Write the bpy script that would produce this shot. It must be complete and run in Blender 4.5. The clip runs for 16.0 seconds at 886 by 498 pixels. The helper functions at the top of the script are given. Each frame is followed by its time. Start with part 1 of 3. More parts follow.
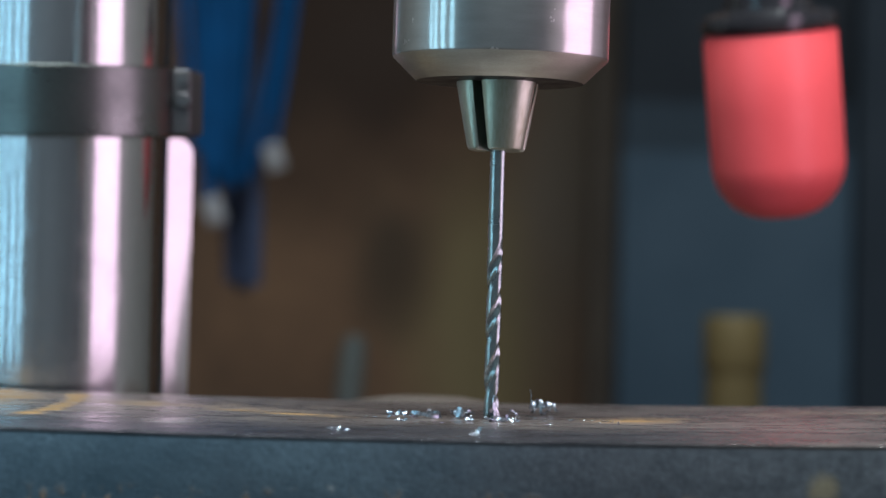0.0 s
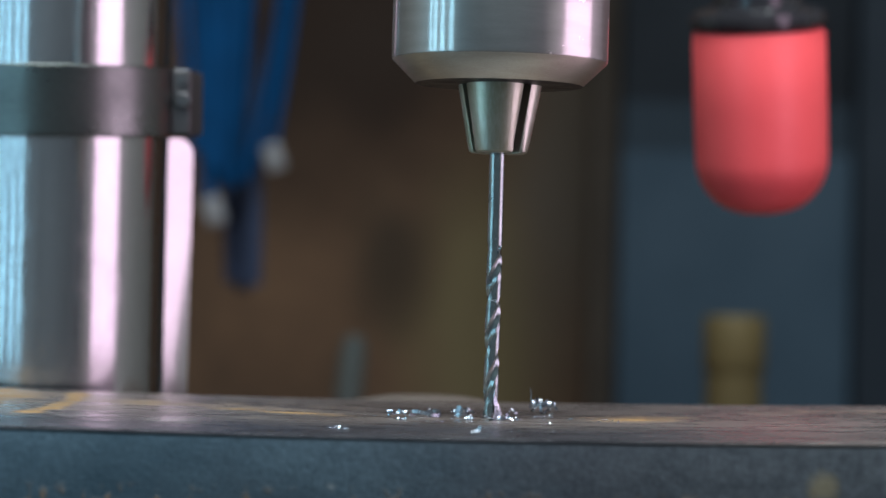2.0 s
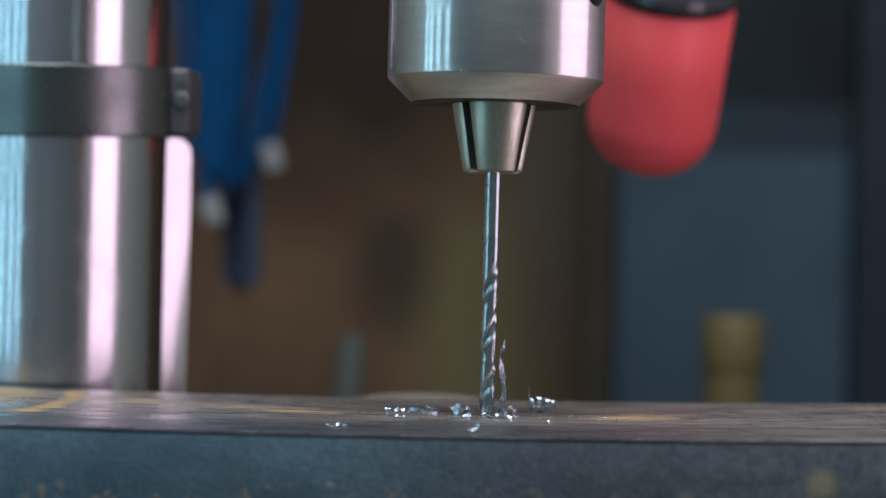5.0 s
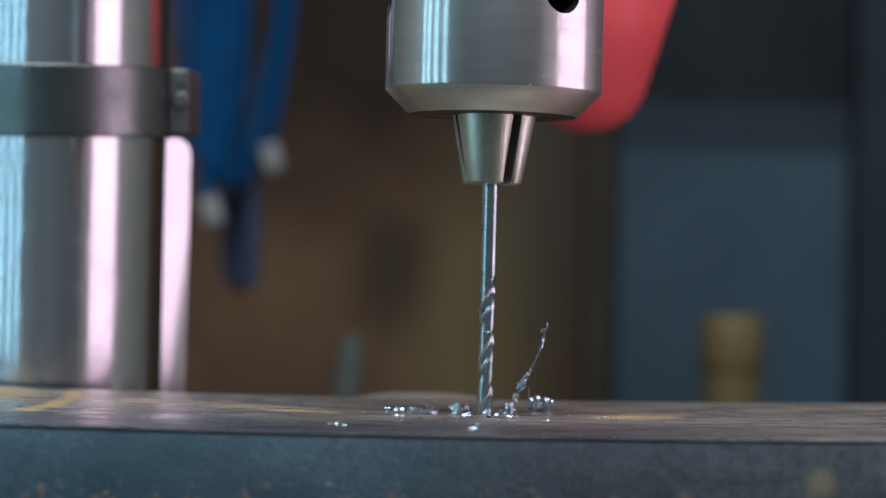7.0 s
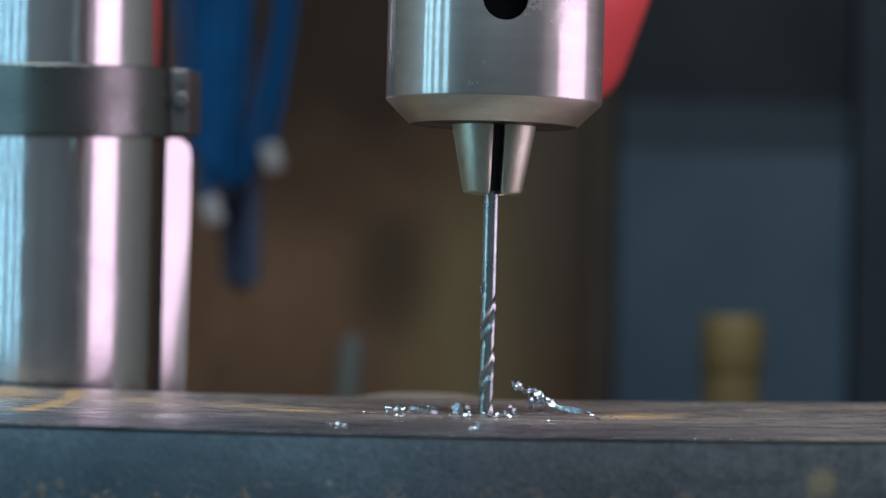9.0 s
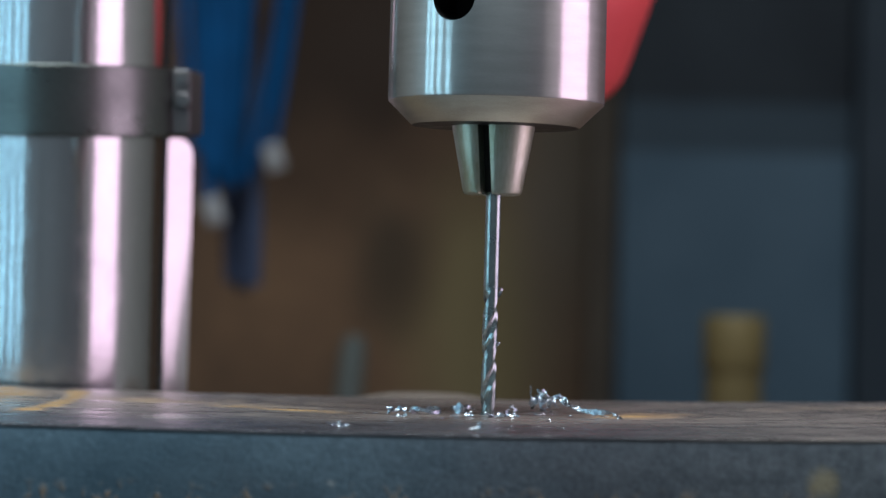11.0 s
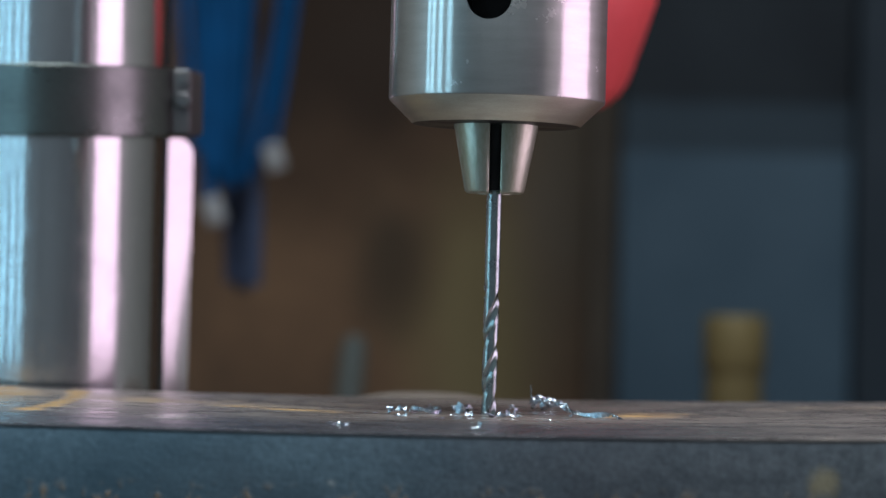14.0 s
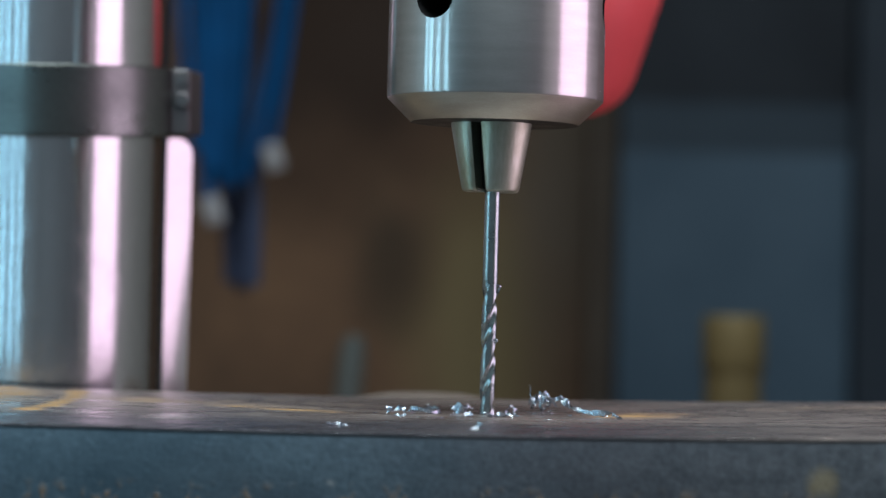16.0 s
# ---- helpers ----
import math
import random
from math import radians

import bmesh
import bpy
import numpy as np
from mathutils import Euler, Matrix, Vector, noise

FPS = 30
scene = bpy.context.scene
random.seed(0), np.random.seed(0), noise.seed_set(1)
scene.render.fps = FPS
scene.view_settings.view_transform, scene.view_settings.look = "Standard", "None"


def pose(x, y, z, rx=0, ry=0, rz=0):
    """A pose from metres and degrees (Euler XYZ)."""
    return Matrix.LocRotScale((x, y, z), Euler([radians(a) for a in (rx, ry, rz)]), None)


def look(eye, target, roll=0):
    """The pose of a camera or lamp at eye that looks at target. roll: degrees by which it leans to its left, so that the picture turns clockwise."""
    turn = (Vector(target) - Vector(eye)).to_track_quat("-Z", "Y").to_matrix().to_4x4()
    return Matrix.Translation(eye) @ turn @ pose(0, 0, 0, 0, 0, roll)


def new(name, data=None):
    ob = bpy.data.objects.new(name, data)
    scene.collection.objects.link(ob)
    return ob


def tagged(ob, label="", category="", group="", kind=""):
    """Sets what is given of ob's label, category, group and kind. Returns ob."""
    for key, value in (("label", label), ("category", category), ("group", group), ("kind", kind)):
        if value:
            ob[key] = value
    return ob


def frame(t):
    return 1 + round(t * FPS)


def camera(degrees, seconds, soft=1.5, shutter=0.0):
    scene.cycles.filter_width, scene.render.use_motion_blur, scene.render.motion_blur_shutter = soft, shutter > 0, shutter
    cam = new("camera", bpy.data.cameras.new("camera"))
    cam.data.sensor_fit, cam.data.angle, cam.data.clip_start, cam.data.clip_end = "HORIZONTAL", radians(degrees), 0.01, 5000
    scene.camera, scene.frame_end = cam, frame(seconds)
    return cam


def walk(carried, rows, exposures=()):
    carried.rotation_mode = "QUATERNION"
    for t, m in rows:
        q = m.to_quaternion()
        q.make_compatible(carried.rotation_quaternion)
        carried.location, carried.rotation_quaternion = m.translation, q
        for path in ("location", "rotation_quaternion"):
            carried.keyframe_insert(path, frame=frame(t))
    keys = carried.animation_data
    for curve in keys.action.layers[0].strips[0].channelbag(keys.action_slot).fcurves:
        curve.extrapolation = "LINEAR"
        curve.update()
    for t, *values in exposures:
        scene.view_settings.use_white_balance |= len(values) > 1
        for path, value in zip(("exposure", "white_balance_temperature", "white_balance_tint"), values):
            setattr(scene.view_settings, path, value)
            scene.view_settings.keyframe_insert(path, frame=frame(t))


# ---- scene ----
F = 4700                                   # focal length, for a picture 1568 wide
cam = camera(2 * math.degrees(math.atan(784 / F)), 16.0, soft=1.4)
EYE = (-0.0103, -0.5444, 0.0249)
cam.data.dof.use_dof = True
cam.data.dof.focus_distance = 0.530
cam.data.dof.aperture_fstop = 15.3
DRIFT = [(0, 0), (1.5, 0), (3, -1), (4, -2), (5.3, -3.3), (6.5, -4), (8, -4), (9, -3.4), (10.2, -1.6), (11.5, 0), (12.5, 0.2), (15.3, 0), (16, -1.4)]


def cam_pose(dx):
    yaw = math.atan(dx / F)
    tgt = (EYE[0] - math.sin(yaw), EYE[1] + math.cos(yaw), EYE[2] + math.tan(radians(1.024)))
    return look(EYE, tgt, 1.25)


walk(cam, [(t, cam_pose(dx)) for t, dx in DRIFT], exposures=[(0, 0.07), (16, 0.07)])

# ---- light ----
world = bpy.data.worlds.new("workshop_world")
scene.world = world
world.use_nodes = True
world.node_tree.nodes["Background"].inputs[0].default_value = (0.5, 0.6, 0.75, 1)
world.node_tree.nodes["Background"].inputs[1].default_value = 0.02


def area(name, eye, target, w, h, colour, radiance):
    d = bpy.data.lights.new(name, "AREA")
    d.shape, d.size, d.size_y = "RECTANGLE", w, h
    d.color, d.energy = colour, radiance * math.pi * w * h
    ob = new(name, d)
    ob.matrix_world = look(eye, target)
    return ob


# a pinkish panel lamp on one side, four cool tubes close by on the other
area("work_lamp", (0.2295, -0.013, 0.155), (0.0, 0.0136, 0.145), 0.165, 0.43, (1.0, 0.69, 0.94), 2.65)
for f, wd in ((0.10, 0.010), (0.34, 0.012), (0.66, 0.012), (1.0, 0.011)):
    e = Vector((-0.2005 + 0.0645 * f, -0.0426 - 0.0674 * f, 0.143))
    area("tube_lamp", e, (-0.03, 0.03, 0.143), wd, 0.28, (0.36, 0.76, 1.0), 3.8)
# unseen overhead fill, added to lift the light in the whole room
area("overhead_fill", (0.1, -0.52, 1.70), (0.1, -0.30, 0.0), 1.3, 0.9, (0.87, 0.97, 1.0), 21.0)


# ---- materials ----
def mat(name, base, rough=0.5, metal=0.0, second=None, scale=40.0, bump=0.1, fine=400.0, rvar=0.1, stretch=(1, 1, 1), spec=0.5, haze=0.0, wide=0.5, scuff=0.0):
    """Base colour mixed with a second one by two scales of noise, roughness varied and fine relief."""
    m = bpy.data.materials.new(name)
    m.use_nodes = True
    nt = m.node_tree
    N, L = nt.nodes, nt.links
    b = N["Principled BSDF"]
    second = second or tuple(c * 0.75 for c in base)
    tc, mp = N.new("ShaderNodeTexCoord"), N.new("ShaderNodeMapping")
    mp.inputs["Scale"].default_value = stretch
    L.new(tc.outputs["Object"], mp.inputs[0])
    n1, n2 = N.new("ShaderNodeTexNoise"), N.new("ShaderNodeTexNoise")
    n1.inputs["Scale"].default_value, n1.inputs["Detail"].default_value = scale, 4
    n2.inputs["Scale"].default_value, n2.inputs["Detail"].default_value = fine, 3
    L.new(mp.outputs[0], n1.inputs[0]), L.new(mp.outputs[0], n2.inputs[0])
    add = N.new("ShaderNodeMath")
    add.operation = "MULTIPLY_ADD"
    add.inputs[1].default_value = 0.45
    L.new(n2.outputs[0], add.inputs[0]), L.new(n1.outputs[0], add.inputs[2])
    ramp = N.new("ShaderNodeMapRange")
    ramp.inputs[1].default_value, ramp.inputs[2].default_value = 0.5, 0.95
    L.new(add.outputs[0], ramp.inputs[0])
    mix = N.new("ShaderNodeMix")
    mix.data_type = "RGBA"
    mix.inputs[6].default_value, mix.inputs[7].default_value = (*base, 1), (*second, 1)
    L.new(ramp.outputs[0], mix.inputs[0]), L.new(mix.outputs[2], b.inputs["Base Color"])
    rr = N.new("ShaderNodeMapRange")
    rr.inputs[3].default_value, rr.inputs[4].default_value = max(0.02, rough - rvar), rough + rvar
    L.new(ramp.outputs[0], rr.inputs[0]), L.new(rr.outputs[0], b.inputs["Roughness"])
    relief = n2.outputs[0]
    if scuff:
        # worn, pitted patches
        n3, n4, m3, m4, ad, rl = (N.new(k) for k in ("ShaderNodeTexNoise", "ShaderNodeTexNoise", "ShaderNodeMapRange", "ShaderNodeMath", "ShaderNodeMath", "ShaderNodeMath"))
        n3.inputs["Scale"].default_value, n3.inputs["Detail"].default_value = 75, 5
        n4.inputs["Scale"].default_value, n4.inputs["Detail"].default_value = 1300, 2
        L.new(tc.outputs["Object"], n3.inputs[0]), L.new(tc.outputs["Object"], n4.inputs[0])
        m3.inputs[1].default_value, m3.inputs[2].default_value = 0.58, 0.66
        L.new(n3.outputs[0], m3.inputs[0])
        m4.operation, ad.operation, rl.operation = "MULTIPLY", "MULTIPLY_ADD", "MULTIPLY_ADD"
        L.new(m3.outputs[0], m4.inputs[0]), L.new(n4.outputs[0], m4.inputs[1])
        ad.inputs[1].default_value = scuff
        L.new(m4.outputs[0], ad.inputs[0]), L.new(rr.outputs[0], ad.inputs[2]), L.new(ad.outputs[0], b.inputs["Roughness"])
        rl.inputs[1].default_value = 3.0
        L.new(m4.outputs[0], rl.inputs[0]), L.new(n2.outputs[0], rl.inputs[2])
        relief = rl.outputs[0]
    b.inputs["Metallic"].default_value = metal
    b.inputs["Specular IOR Level"].default_value = spec
    bp = N.new("ShaderNodeBump")
    bp.inputs["Strength"].default_value, bp.inputs["Distance"].default_value = bump, 0.0004
    L.new(relief, bp.inputs["Height"]), L.new(bp.outputs[0], b.inputs["Normal"])
    if haze:
        # a second, wider gloss, as on ground and turned steel
        b2, ms = N.new("ShaderNodeBsdfPrincipled"), N.new("ShaderNodeMixShader")
        b2.inputs["Metallic"].default_value, b2.inputs["Roughness"].default_value = metal, wide
        ms.inputs[0].default_value = haze
        L.new(mix.outputs[2], b2.inputs["Base Color"]), L.new(bp.outputs[0], b2.inputs["Normal"])
        L.new(b.outputs[0], ms.inputs[1]), L.new(b2.outputs[0], ms.inputs[2])
        L.new(ms.outputs[0], N["Material Output"].inputs["Surface"])
    return m


M_CHROME = mat("ground_column_steel", (0.48, 0.48, 0.485), 0.11, 1.0, (0.42, 0.42, 0.43), 30, 0.02, 600, 0.015, (1, 1, 0.5), haze=0.22, wide=0.30, scuff=0.15)
M_BAR = mat("polished_bar_steel", (0.50, 0.50, 0.50), 0.14, 1.0, (0.43, 0.43, 0.43), 40, 0.05, 500, 0.05, haze=0.35, wide=0.42)
M_COLLAR = mat("blackened_collar_steel", (0.145, 0.156, 0.150), 0.31, 1.0, (0.108, 0.116, 0.112), 60, 0.1, 700, 0.06)
M_LUG = mat("dull_black_lug", (0.11, 0.106, 0.108), 0.58, 1.0, (0.085, 0.082, 0.084), 60, 0.1, 700, 0.06)
M_CHUCK = mat("satin_chuck_steel", (0.50, 0.495, 0.485), 0.085, 1.0, (0.42, 0.415, 0.405), 90, 0.04, 1500, 0.02, (1, 1, 6), haze=0.46, wide=0.42, scuff=0.42)
M_BEVEL = mat("turned_chuck_bevel", (0.44, 0.42, 0.36), 0.36, 1.0, (0.34, 0.32, 0.27), 90, 0.15, 1500, 0.05, (1, 1, 6))
M_JAW = mat("worn_jaw_steel", (0.50, 0.52, 0.455), 0.36, 1.0, (0.32, 0.33, 0.24), 150, 0.12, 1500, 0.08, (1, 1, 0.3), haze=0.5, wide=0.5)
# near-black that puts shade into key holes, chuck underside and jaw gaps
M_SHADE = mat("black_shade", (0.02, 0.02, 0.022), 0.5, 0.6, None, 200, 0.1, 900)
M_BIT = mat("bright_drill_steel", (0.36, 0.42, 0.42), 0.24, 1.0, (0.24, 0.285, 0.295), 300, 0.05, 2500, 0.05, haze=0.12, wide=0.4)
M_CHIP = mat("bright_steel_swarf", (0.60, 0.64, 0.68), 0.28, 1.0, (0.22, 0.28, 0.36), 900, 0.3, 3500, 0.1)
M_RED = mat("red_plastic_grip", (0.80, 0.092, 0.100), 0.45, 0.0, (0.74, 0.078, 0.086), 60, 0.1, 900, 0.05)
M_BLACK = mat("black_ferrule", (0.012, 0.012, 0.014), 0.12, 0.0, (0.02, 0.02, 0.023), 60, 0.01, 300, 0.02)
M_ROD = mat("dark_steel_rod", (0.20, 0.20, 0.21), 0.3, 1.0, None, 90, 0.1, 900)
M_BLUE = mat("blue_cable_sheath", (0.0015, 0.042, 0.125), 0.6, 0.0, (0.001, 0.028, 0.083), 50, 0.1, 500, spec=0.08)
# duller copy of the blue sheath, with shade put into its colour
M_BLUE_SHADED = mat("shaded_blue_sheath", (0.028, 0.040, 0.078), 0.6, 0.0, (0.021, 0.030, 0.058), 50, 0.1, 500, spec=0.2)
M_WHITE = mat("white_connector", (0.17, 0.17, 0.18), 0.5, 0.0, (0.13, 0.13, 0.14), 60, 0.1, 500)
M_WOOD = mat("brown_workshop_board", (0.150, 0.084, 0.042), 0.7, 0.0, (0.075, 0.045, 0.026), 7, 0.3, 60, 0.1, (1, 1, 0.6), spec=0.2)


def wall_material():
    """Brown boards with broad dark and olive tones, placed to fit the camera's view."""
    m = mat("patchy_workshop_boards", (0.168, 0.094, 0.054), 0.75, 0.0, (0.088, 0.053, 0.035), 6, 0.3, 60, 0.08, spec=0.2)
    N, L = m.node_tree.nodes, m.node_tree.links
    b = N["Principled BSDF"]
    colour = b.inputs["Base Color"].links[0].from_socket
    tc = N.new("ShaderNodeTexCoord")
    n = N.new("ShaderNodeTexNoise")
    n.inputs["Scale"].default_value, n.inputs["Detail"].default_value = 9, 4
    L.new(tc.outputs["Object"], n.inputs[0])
    # the upper dark patch paints in light falling off up the wall
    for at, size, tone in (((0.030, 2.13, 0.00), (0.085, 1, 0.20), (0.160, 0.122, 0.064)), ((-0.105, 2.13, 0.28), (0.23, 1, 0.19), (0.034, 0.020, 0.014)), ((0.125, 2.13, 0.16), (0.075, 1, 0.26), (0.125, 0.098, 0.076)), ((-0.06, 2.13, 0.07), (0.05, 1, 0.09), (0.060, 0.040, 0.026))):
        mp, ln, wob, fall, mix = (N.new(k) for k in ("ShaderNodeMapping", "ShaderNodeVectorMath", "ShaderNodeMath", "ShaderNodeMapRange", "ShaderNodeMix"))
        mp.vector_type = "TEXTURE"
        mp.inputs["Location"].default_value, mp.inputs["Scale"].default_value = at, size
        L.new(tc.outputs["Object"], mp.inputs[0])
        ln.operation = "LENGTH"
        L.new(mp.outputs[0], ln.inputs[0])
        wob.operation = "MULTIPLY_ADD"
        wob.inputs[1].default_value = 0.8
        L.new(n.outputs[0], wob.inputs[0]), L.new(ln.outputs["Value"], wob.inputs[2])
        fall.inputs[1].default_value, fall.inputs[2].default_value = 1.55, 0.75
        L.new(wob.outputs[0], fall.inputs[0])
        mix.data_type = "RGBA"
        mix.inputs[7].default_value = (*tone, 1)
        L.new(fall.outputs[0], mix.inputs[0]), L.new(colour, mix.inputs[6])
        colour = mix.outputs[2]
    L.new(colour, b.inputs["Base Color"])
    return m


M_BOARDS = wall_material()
M_CABINET = mat("blue_grey_painted_cabinet", (0.036, 0.061, 0.088), 0.7, 0.0, (0.019, 0.036, 0.055), 4, 0.1, 200, spec=0.2)
M_DARK = mat("darkened_steel", (0.018, 0.023, 0.030), 0.85, 0.0, (0.011, 0.013, 0.017), 5, 0.1, 200, spec=0.2)
M_BAND = mat("fading_light_blue", (0.023, 0.036, 0.050), 0.75, 0.0, (0.016, 0.024, 0.034), 5, 0.1, 200, spec=0.2)
M_NIGHT = mat("darkened_right_blue", (0.013, 0.020, 0.030), 0.7, 0.0, (0.009, 0.014, 0.021), 6, 0.1, 200, spec=0.2)
M_SHADED_SIDE = mat("shaded_side_dark", (0.056, 0.045, 0.036), 0.85, 0.0, (0.042, 0.033, 0.027), 12, 0.1, 200, spec=0.2)
M_BRASS = mat("dull_brass", (0.105, 0.078, 0.034), 0.65, 0.1, (0.080, 0.060, 0.027), 30, 0.1, 300, spec=0.2)
M_GREY = mat("grey_painted_metal", (0.052, 0.060, 0.058), 0.55, 0.0, (0.045, 0.05, 0.05), 30, 0.1, 300, spec=0.2)
M_ROOM = mat("dingy_plaster", (0.58, 0.57, 0.55), 0.8, 0.0, (0.46, 0.45, 0.43), 4, 0.2, 50)
# unseen wall behind the camera, kept dark to dim what the metal reflects
M_SOUTH = mat("dark_unseen_wall", (0.20, 0.235, 0.27), 0.8, 0.0, (0.14, 0.165, 0.19), 4, 0.2, 50)
M_FLOOR = mat("concrete_floor", (0.16, 0.155, 0.15), 0.8, 0.0, (0.11, 0.105, 0.10), 5, 0.3, 60)
M_CAST = mat("cast_iron_table", (0.088, 0.072, 0.060), 0.8, 0.0, (0.065, 0.054, 0.046), 40, 0.2, 500, spec=0.2)


def plate_material():
    """Mill-scaled steel: blue-grey faces, a rubbed brownish top with rust streaks, specks near the lower edge."""
    m = bpy.data.materials.new("mill_scaled_steel_plate")
    m.use_nodes = True
    nt = m.node_tree
    N, L = nt.nodes, nt.links
    b = N["Principled BSDF"]
    tc = N.new("ShaderNodeTexCoord")
    sep, lay = N.new("ShaderNodeSeparateXYZ"), N.new("ShaderNodeMapping")
    lay.inputs["Scale"].default_value = (1, 0.7525, 1)
    L.new(tc.outputs["Object"], lay.inputs[0]), L.new(lay.outputs[0], sep.inputs[0])

    def noise_of(scale, stretch, detail=5, rough=0.6):
        mp, n = N.new("ShaderNodeMapping"), N.new("ShaderNodeTexNoise")
        mp.inputs["Scale"].default_value = stretch
        n.inputs["Scale"].default_value, n.inputs["Detail"].default_value, n.inputs["Roughness"].default_value = scale, detail, rough
        L.new(lay.outputs[0], mp.inputs[0]), L.new(mp.outputs[0], n.inputs[0])
        return n.outputs[0]

    def calc(op, a, c=None, d=None):
        n = N.new("ShaderNodeMath")
        n.operation = op
        for i, v in enumerate((a, c, d)):
            if v is None:
                continue
            if isinstance(v, (int, float)):
                n.inputs[i].default_value = v
            else:
                L.new(v, n.inputs[i])
        return n.outputs[0]

    def span(v, lo, hi):
        n = N.new("ShaderNodeMapRange")
        n.inputs[1].default_value, n.inputs[2].default_value = lo, hi
        L.new(v, n.inputs[0])
        return n.outputs[0]

    def blend(f, a, c):
        n = N.new("ShaderNodeMix")
        n.data_type = "RGBA"
        for i, v in ((0, f), (6, a), (7, c)):
            if isinstance(v, tuple):
                n.inputs[i].default_value = (*v, 1)
            else:
                L.new(v, n.inputs[i])
        return n.outputs[2]

    mottle = noise_of(330, (1, 1, 1), 4, 0.7)
    grain = noise_of(1000, (1, 1, 1), 3, 0.7)
    broken = noise_of(150, (0.38, 1, 1), 6, 0.7)
    broad = noise_of(38, (0.5, 1, 1), 4)
    streak = noise_of(110, (0.42, 1, 1), 7, 0.75)
    scratch = noise_of(900, (0.06, 1, 1), 3)
    level = calc("SUBTRACT", sep.outputs[2], calc("MULTIPLY", calc("POWER", calc("ADD", sep.outputs[0], 0.012), 2.0), 0.1))
    top = span(level, -0.0009, -0.0002)
    face = blend(span(calc("MULTIPLY_ADD", grain, 0.6, calc("MULTIPLY", mottle, 0.4)), 0.36, 0.66), (0.027, 0.056, 0.080), (0.068, 0.116, 0.156))
    face = blend(span(broad, 0.4, 0.7), face, (0.024, 0.051, 0.075))
    # lamp tint put into the face colour: cool left, darkest middle, greyer right
    grey = blend(span(calc("MULTIPLY_ADD", grain, 0.6, calc("MULTIPLY", mottle, 0.4)), 0.36, 0.66), (0.024, 0.031, 0.042), (0.056, 0.067, 0.084))
    face = blend(span(calc("MULTIPLY_ADD", broad, 0.05, sep.outputs[0]), -0.03, 0.035), face, grey)
    face = blend(span(calc("MULTIPLY_ADD", broad, 0.05, sep.outputs[0]), 0.04, 0.10), face, blend(span(mottle, 0.36, 0.66), (0.031, 0.040, 0.050), (0.072, 0.085, 0.101)))
    upper = blend(span(calc("MULTIPLY_ADD", broad, 0.45, calc("MULTIPLY", streak, 0.55)), 0.38, 0.62), (0.090, 0.078, 0.074), (0.205, 0.176, 0.165))
    upper = blend(span(calc("MULTIPLY_ADD", scratch, 0.5, calc("MULTIPLY", broken, 0.5)), 0.52, 0.66), upper, (0.23, 0.205, 0.185))
    # the strip along the front edge keeps its blue-grey scale
    front = calc("MAXIMUM", span(calc("MULTIPLY_ADD", broad, 0.05, sep.outputs[1]), -0.018, 0.012), calc("MULTIPLY", span(sep.outputs[0], 0.025, 0.055), 0.75))
    strip = blend(span(sep.outputs[0], 0.01, 0.05), blend(span(streak, 0.38, 0.64), (0.036, 0.039, 0.047), (0.080, 0.080, 0.090)), blend(span(streak, 0.38, 0.64), (0.055, 0.055, 0.060), (0.140, 0.132, 0.136)))
    upper = blend(front, strip, upper)
    base = blend(top, face, upper)
    # rust: a few patches on the upper side, broken up by the streaks, and specks low on the faces
    patches = 0.0
    for cx, cy, rx, ry, k in ((-0.114, 0.022, 0.026, 0.052, 1.7), (-0.018, -0.004, 0.020, 0.009, 0.6), (0.031, 0.003, 0.020, 0.017, 1.2), (-0.066, 0.022, 0.050, 0.030, 0.66), (0.085, 0.030, 0.050, 0.016, 0.4), (-0.075, 0.030, 0.020, 0.020, 0.6)):
        d = calc("SQRT", calc("ADD", calc("POWER", calc("DIVIDE", calc("SUBTRACT", sep.outputs[0], cx), rx), 2.0), calc("POWER", calc("DIVIDE", calc("SUBTRACT", sep.outputs[1], cy), ry), 2.0)))
        patches = calc("MAXIMUM", patches, calc("MULTIPLY", calc("SUBTRACT", 1.0, d), k))
    # a curved ochre run mark and a long thin streak
    y2 = calc("POWER", sep.outputs[1], 2.0)
    arc = calc("SUBTRACT", 1.0, calc("DIVIDE", calc("ABSOLUTE", calc("ADD", sep.outputs[0], calc("MULTIPLY_ADD", y2, 1.8, 0.0888))), 0.0042))
    arc = calc("MULTIPLY", calc("MULTIPLY", calc("MAXIMUM", arc, 0.0), 2.0), calc("MULTIPLY", span(sep.outputs[1], -0.034, -0.018), span(sep.outputs[1], 0.064, 0.048)))
    run = calc("SUBTRACT", 1.0, calc("DIVIDE", calc("ABSOLUTE", calc("SUBTRACT", sep.outputs[1], calc("MULTIPLY_ADD", sep.outputs[0], -0.53, -0.0188))), 0.0075))
    run = calc("MULTIPLY", calc("MULTIPLY", calc("MAXIMUM", run, 0.0), 1.45), calc("MULTIPLY", span(sep.outputs[0], -0.066, -0.052), span(sep.outputs[0], -0.018, -0.032)))
    patches = calc("MAXIMUM", patches, calc("MULTIPLY", calc("MAXIMUM", arc, run), calc("MULTIPLY_ADD", span(broken, 0.36, 0.60), 0.45, calc("MULTIPLY_ADD", span(grain, 0.4, 0.6), 0.25, 0.38))))
    on_top = calc("MULTIPLY", top, span(calc("ADD", calc("MULTIPLY", calc("MINIMUM", patches, 1.25), 0.46), calc("MULTIPLY_ADD", span(broken, 0.32, 0.68), 0.42, calc("MULTIPLY", span(streak, 0.3, 0.7), 0.22))), 0.46, 0.88))
